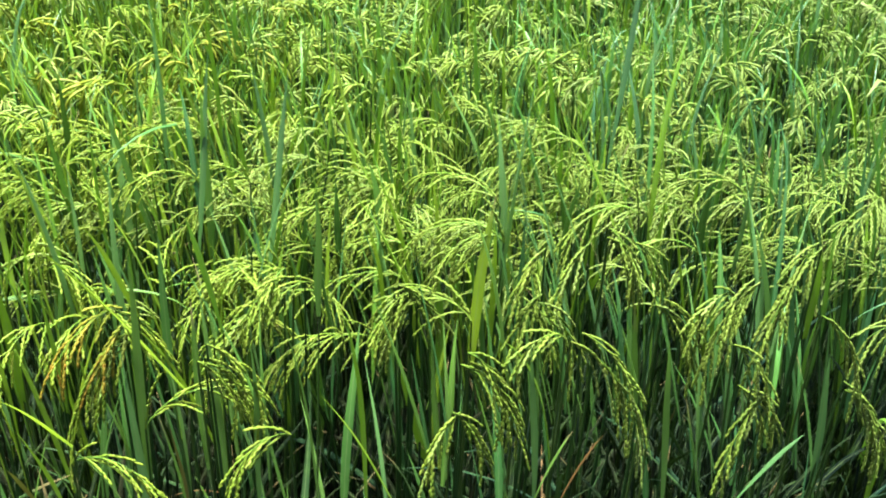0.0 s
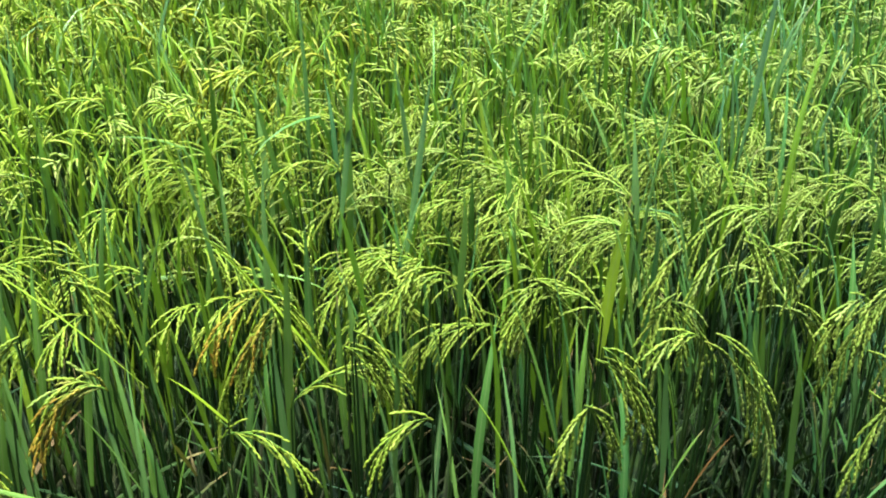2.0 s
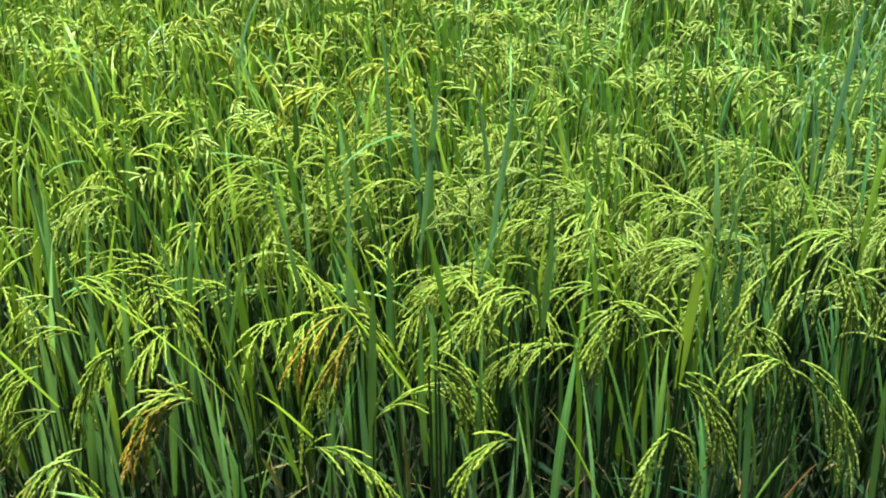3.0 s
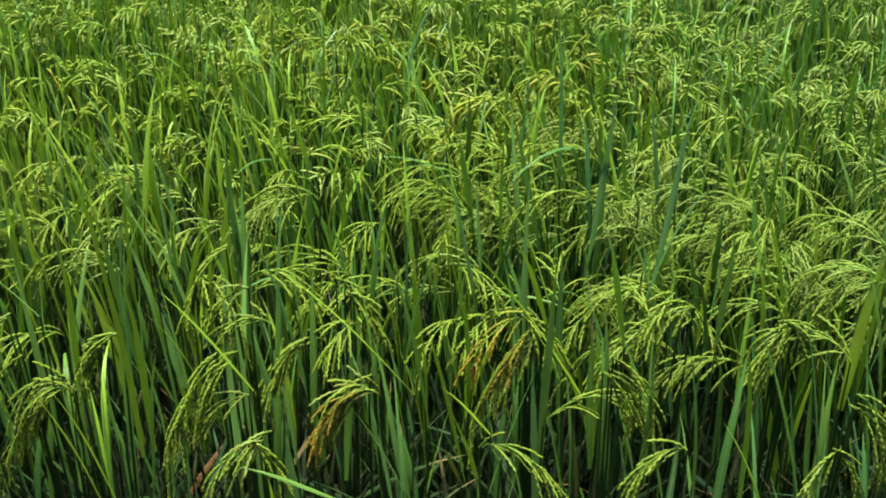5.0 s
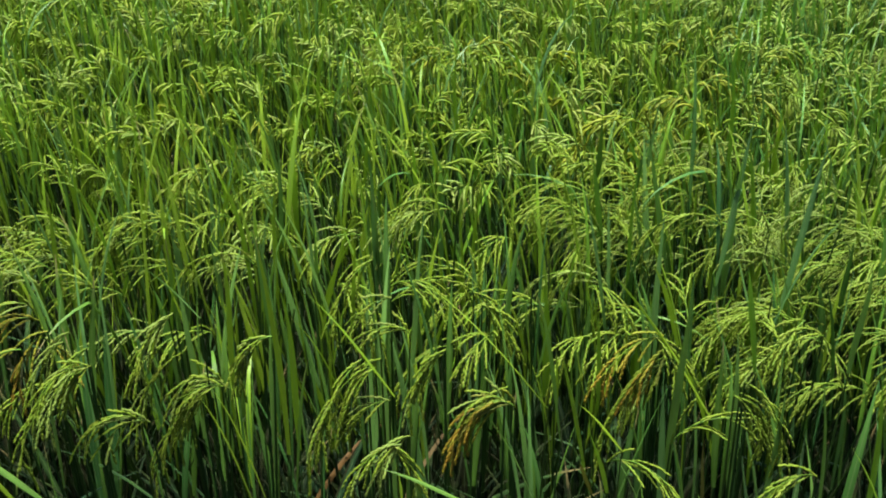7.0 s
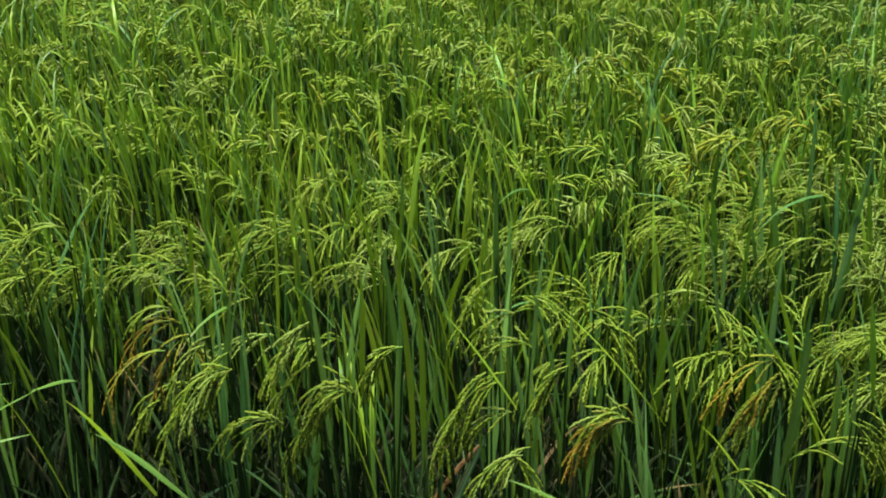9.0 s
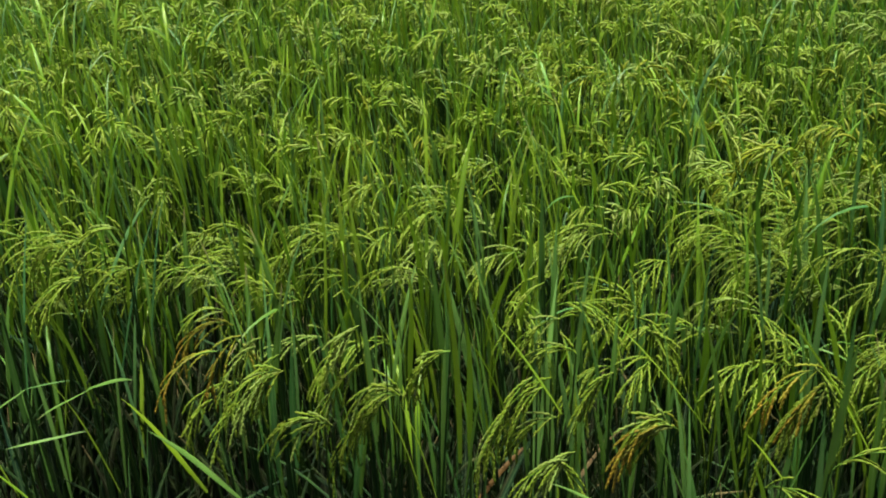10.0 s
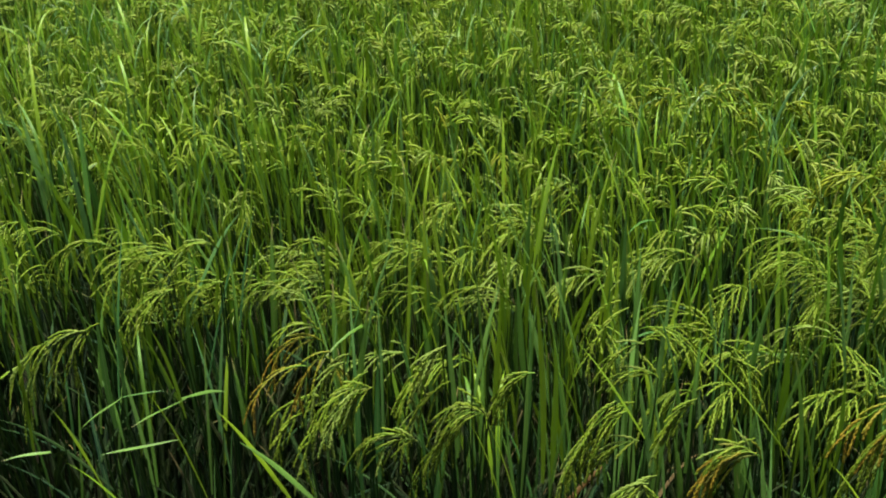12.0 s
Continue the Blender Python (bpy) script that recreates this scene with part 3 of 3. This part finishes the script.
EDGE.append(front_plant(-0.40, 1.46, [(-0.363, 1.370, 0.891, -0.044, 0.081), (-0.348, 1.370, 0.891, -0.037, 0.031), (-0.427, 1.370, 0.811, -0.089, 0.040), (-0.453, 1.370, 0.793, -0.060, 0.099)], seed=120))
EDGE.append(front_plant(-0.05, 1.57, [(-0.053, 1.480, 0.890, 0.047, 0.074), (-0.041, 1.480, 0.885, 0.002, 0.102)], seed=121))
EDGE.append(front_plant(-0.46, 1.45, [(-0.493, 1.360, 0.922, -0.043, 0.116), (-0.481, 1.360, 0.865, -0.056, 0.172), (-0.426, 1.360, 0.809, -0.071, 0.041), (-0.458, 1.360, 0.787, -0.088, 0.164)], seed=122))
EDGE.append(front_plant(-0.53, 1.41, [(-0.538, 1.320, 0.770, -0.099, 0.032), (-0.526, 1.320, 0.771, -0.075, 0.041)], seed=123))
EDGE.append(front_plant(-0.63, 1.39, [(-0.595, 1.300, 0.878, -0.097, 0.094), (-0.643, 1.300, 0.827, -0.040, 0.160), (-0.591, 1.300, 0.878, -0.041, 0.085), (-0.708, 1.300, 0.814, -0.041, 0.083)], seed=124))
EDGE.append(front_plant(-0.71, 1.51, [(-0.709, 1.420, 0.876, -0.102, 0.053, True), (-0.704, 1.420, 0.847, 0.008, 0.069, True), (-0.715, 1.420, 0.896, -0.066, 0.021), (-0.660, 1.380, 0.865, -0.070, 0.100), (-0.725, 1.380, 0.850, -0.110, 0.100, True), (-0.690, 1.400, 0.870, -0.050, 0.120, True), (-0.640, 1.360, 0.840, -0.090, 0.120)], seed=125))
EDGE.append(front_plant(-1.11, 1.45, [(-1.102, 1.360, 0.879, -0.162, 0.121), (-1.128, 1.360, 0.876, -0.115, 0.180), (-1.101, 1.360, 0.884, -0.043, 0.151)], seed=126))
EDGE.append(front_plant(-0.94, 1.59, [(-0.909, 1.500, 0.922, -0.095, 0.084), (-0.913, 1.500, 0.987, -0.076, 0.019), (-1.012, 1.500, 0.888, -0.098, 0.081)], seed=127))
EDGE.append(front_plant(-0.67, 1.84, [(-0.690, 1.750, 0.869, -0.045, 0.054), (-0.641, 1.750, 0.880, -0.046, 0.033)], seed=128))
EDGE.append(front_plant(-0.93, 1.37, [], seed=140, leaves=4))
EDGE.append(front_plant(-0.34, 1.36, [], seed=141))
EDGE.append(front_plant(0.12, 1.32, [], seed=142))
EDGE.append(front_plant(-1.27, 1.42, [], seed=143, leaves=4))
edge_leaf(EDGE[2], (0.281, 1.360, 0.781), (0.122, 1.330, 1.033), 0.0104, LEAF)
edge_leaf(EDGE[0], (0.230, 1.400, 0.877), (0.182, 1.370, 1.022), 0.0084, LEAF)
edge_leaf(EDGE[2], (0.328, 1.340, 0.873), (0.294, 1.310, 1.050), 0.0104, LEAF)
edge_leaf(EDGE[3], (0.427, 1.270, 0.649), (0.391, 1.240, 0.947), 0.0078, GLAUCOUS)
edge_leaf(EDGE[2], (0.355, 1.300, 0.637), (0.352, 1.270, 0.902), 0.0078, GLAUCOUS)
edge_leaf(EDGE[30], (0.142, 1.250, 0.802), (0.077, 1.220, 0.898), 0.0078, LEAF)
edge_leaf(EDGE[30], (0.123, 1.220, 0.752), (0.093, 1.190, 0.875), 0.0078, LEAF)
edge_leaf(EDGE[3], (0.440, 1.300, 0.903), (0.433, 1.270, 1.081), 0.0091, GLAUCOUS)
edge_leaf(EDGE[5], (0.488, 1.260, 0.640), (0.464, 1.230, 0.938), 0.0091, LEAF)
edge_leaf(EDGE[5], (0.510, 1.200, 0.678), (0.421, 1.170, 0.876), 0.0078, LEAF)
edge_leaf(EDGE[7], (0.675, 1.160, 0.674), (0.705, 1.130, 0.801), 0.0071, GLAUCOUS)
edge_leaf(EDGE[10], (0.951, 1.140, 0.636), (1.014, 1.110, 0.758), 0.0097, GLAUCOUS)
edge_leaf(EDGE[8], (0.907, 1.240, 0.573), (0.869, 1.210, 0.858), 0.0097, GLAUCOUS)
edge_leaf(EDGE[12], (1.133, 1.220, 0.566), (1.102, 1.190, 0.813), 0.0104, GLAUCOUS)
edge_leaf(EDGE[7], (0.695, 1.200, 0.652), (0.669, 1.170, 0.904), 0.0084, GLAUCOUS)
edge_leaf(EDGE[7], (0.714, 1.170, 0.658), (0.751, 1.140, 0.782), 0.0052, DRY)
edge_leaf(EDGE[2], (0.265, 1.280, 0.671), (0.252, 1.250, 0.825), 0.0058, DRY)
edge_leaf(EDGE[30], (0.101, 1.200, 0.764), (0.077, 1.170, 0.841), 0.0058, DRY)
edge_leaf(EDGE[11], (1.261, 1.250, 0.486), (1.244, 1.220, 0.645), 0.0097, LEAF)
edge_leaf(EDGE[11], (1.085, 1.300, 0.726), (1.015, 1.270, 0.972), 0.0084, GLAUCOUS)
edge_leaf(EDGE[14], (0.045, 1.330, 0.810), (-0.116, 1.300, 1.019), 0.0078, LEAF)
edge_leaf(EDGE[17], (-0.173, 1.340, 0.816), (-0.278, 1.310, 0.992), 0.0084, LEAF)
edge_leaf(EDGE[14], (-0.052, 1.260, 0.686), (-0.178, 1.230, 0.770), 0.0058, GLAUCOUS)
edge_leaf(EDGE[14], (0.065, 1.330, 0.753), (0.021, 1.300, 1.017), 0.0078, GLAUCOUS)
edge_leaf(EDGE[29], (-0.308, 1.310, 0.738), (-0.314, 1.280, 1.017), 0.0091, LEAF)
edge_leaf(EDGE[19], (-0.410, 1.360, 0.808), (-0.401, 1.330, 1.055), 0.0084, LEAF)
edge_leaf(EDGE[14], (0.028, 1.280, 0.687), (-0.035, 1.250, 0.848), 0.0058, GLAUCOUS)
edge_leaf(EDGE[29], (-0.317, 1.300, 0.660), (-0.282, 1.270, 0.921), 0.0065, GLAUCOUS)
edge_leaf(EDGE[29], (-0.347, 1.240, 0.709), (-0.394, 1.210, 0.908), 0.0078, LEAF)
edge_leaf(EDGE[21], (-0.445, 1.350, 0.930), (-0.505, 1.320, 1.025), 0.0071, GLAUCOUS)
edge_leaf(EDGE[23], (-0.661, 1.270, 0.645), (-0.787, 1.240, 0.793), 0.0104, GLAUCOUS)
edge_leaf(EDGE[29], (-0.322, 1.300, 0.737), (-0.335, 1.270, 1.109), 0.0097, LEAF)
edge_leaf(EDGE[29], (-0.368, 1.260, 0.673), (-0.420, 1.230, 0.887), 0.0065, LEAF)
edge_leaf(EDGE[28], (-1.000, 1.270, 0.823), (-1.066, 1.240, 0.774), 0.0052, GLAUCOUS)
edge_leaf(EDGE[28], (-1.023, 1.300, 0.800), (-0.924, 1.270, 0.849), 0.0058, GLAUCOUS)
edge_leaf(EDGE[28], (-0.911, 1.270, 0.755), (-1.035, 1.240, 0.728), 0.0071, GLAUCOUS)
edge_leaf(EDGE[28], (-0.892, 1.280, 0.831), (-0.979, 1.250, 0.783), 0.0058, GLAUCOUS)
edge_leaf(EDGE[28], (-0.923, 1.320, 0.800), (-0.828, 1.290, 0.849), 0.0065, GLAUCOUS)
edge_leaf(EDGE[23], (-0.721, 1.270, 0.657), (-0.822, 1.240, 0.846), 0.0104, LEAF)
edge_leaf(EDGE[25], (-1.053, 1.280, 0.589), (-1.108, 1.250, 0.794), 0.0084, LEAF)
edge_leaf(EDGE[28], (-1.000, 1.220, 0.651), (-1.063, 1.190, 0.749), 0.0065, LEAF)
edge_leaf(EDGE[25], (-1.125, 1.240, 0.720), (-1.200, 1.210, 0.714), 0.0058, GLAUCOUS)
edge_leaf(EDGE[28], (-0.907, 1.300, 0.777), (-0.929, 1.270, 0.962), 0.0084, LEAF)
edge_leaf(EDGE[28], (-0.880, 1.290, 0.621), (-0.943, 1.260, 0.853), 0.0084, LEAF)
edge_leaf(EDGE[31], (-1.221, 1.330, 0.640), (-1.184, 1.300, 0.998), 0.0078, LEAF)


rng = random.Random(31)
YELLOWING = [(0.02, 2.57), (-0.62, 2.42), (0.30, 2.30), (0.46, 2.62), (0.77, 1.76), (-0.30, 2.75)]
DOMES = [(0.42, 1.63), (0.61, 1.88), (0.80, 1.95), (0.43, 2.24), (1.46, 2.26), (1.06, 1.72), (-0.72, 1.79), (-1.04, 1.72), (0.20, 1.90)]
for x, y in DOMES:
    p = near_plant(x, y, rng, rng.uniform(0.97, 1.03), tillers=16, panicles=14, nod=math.pi + rng.uniform(-0.3, 0.5))
    EDGE.append(tagged(p, "rice plant with a full dome of nodding yellow-green panicles"))

rng = random.Random(5)
for j in range(15):
    for i in range(-16, 16):
        x = (i + 0.5 * (j % 2)) * SPACING + rng.uniform(-0.035, 0.035)
        y = FRONT - 0.05 * x + j * SPACING + rng.uniform(-0.035, 0.035)
        if not seen_side(x, y) or min((x - p.location.x) ** 2 + (y - p.location.y) ** 2 for p in EDGE) < 0.1 ** 2:
            continue
        if j == 0 and x < -0.45:
            continue
        height = rng.uniform(0.92, 1.07)
        if j == 0:
            near_plant(x, y, rng, height * 0.97, tillers=5, panicles=2, bias=(-math.pi * 0.6, 0.3), lean=0.12, withered=int(rng.random() < 0.35), low=3, shaded=0.8)
        elif j < 4:
            near_plant(x, y, rng, height, panicles=round(3 + 5 * min(1, max(0, (x + 0.2) / 0.7))))
        else:
            yellowing = min((x - a) ** 2 + (y - b) ** 2 for a, b in YELLOWING) < 0.14 ** 2
            plant = mid_plant(x, y, rng, height, panicles=round(6 + 2 * min(1, max(0, (x + 0.3) / 0.8))), kinds=YELLOW_PANICLES if yellowing else MID_PANICLES if y < 2.6 else FAR_PANICLES)
            if yellowing:
                tagged(plant, "rice plant whose nodding panicles are turning yellow")


# ---------------------------------------------------------------- the paddy beyond, too far off to tell its plants apart
def far_paddy():
    b = Build()
    rng = random.Random(23)
    for j in range(42):
        for i in range(-28, 29):
            x = (i + 0.5 * (j % 2)) * SPACING + rng.uniform(-0.04, 0.04)
            y = FRONT - 0.05 * x + j * SPACING + rng.uniform(-0.04, 0.04)
            if j < 15 and -16 <= i < 16 and seen_side(x, y):
                continue
            for k in range(26):
                az, tilt = sway(rng)
                m = turned(x + rng.uniform(-0.09, 0.09), y + rng.uniform(-0.09, 0.09), rng.uniform(0.0, 0.55), az, tilt)
                blade(b, rng, rng.uniform(0.34, 0.46), rng.uniform(0.009, 0.014), 0.02, rng.uniform(0.05, 0.4), m, 2)
            nod = rng.gauss(math.pi, 0.7)
            for k in range(4):
                p = Vector((x + rng.uniform(-0.05, 0.05), y + rng.uniform(-0.05, 0.05), rng.uniform(0.76, 0.88)))
                blade(b, rng, 0.15, 0.012, 0.4, 2.0, turned(*p, nod + rng.gauss(0, 0.6), 0.0), 3, slot=1)
    ob = new("rice_paddy", b.mesh("rice_paddy", LEAF, GRAIN))
    return tagged(ob, "dense green rice crop reaching away across the paddy", "rice crop", kind="stuff")


far_paddy()
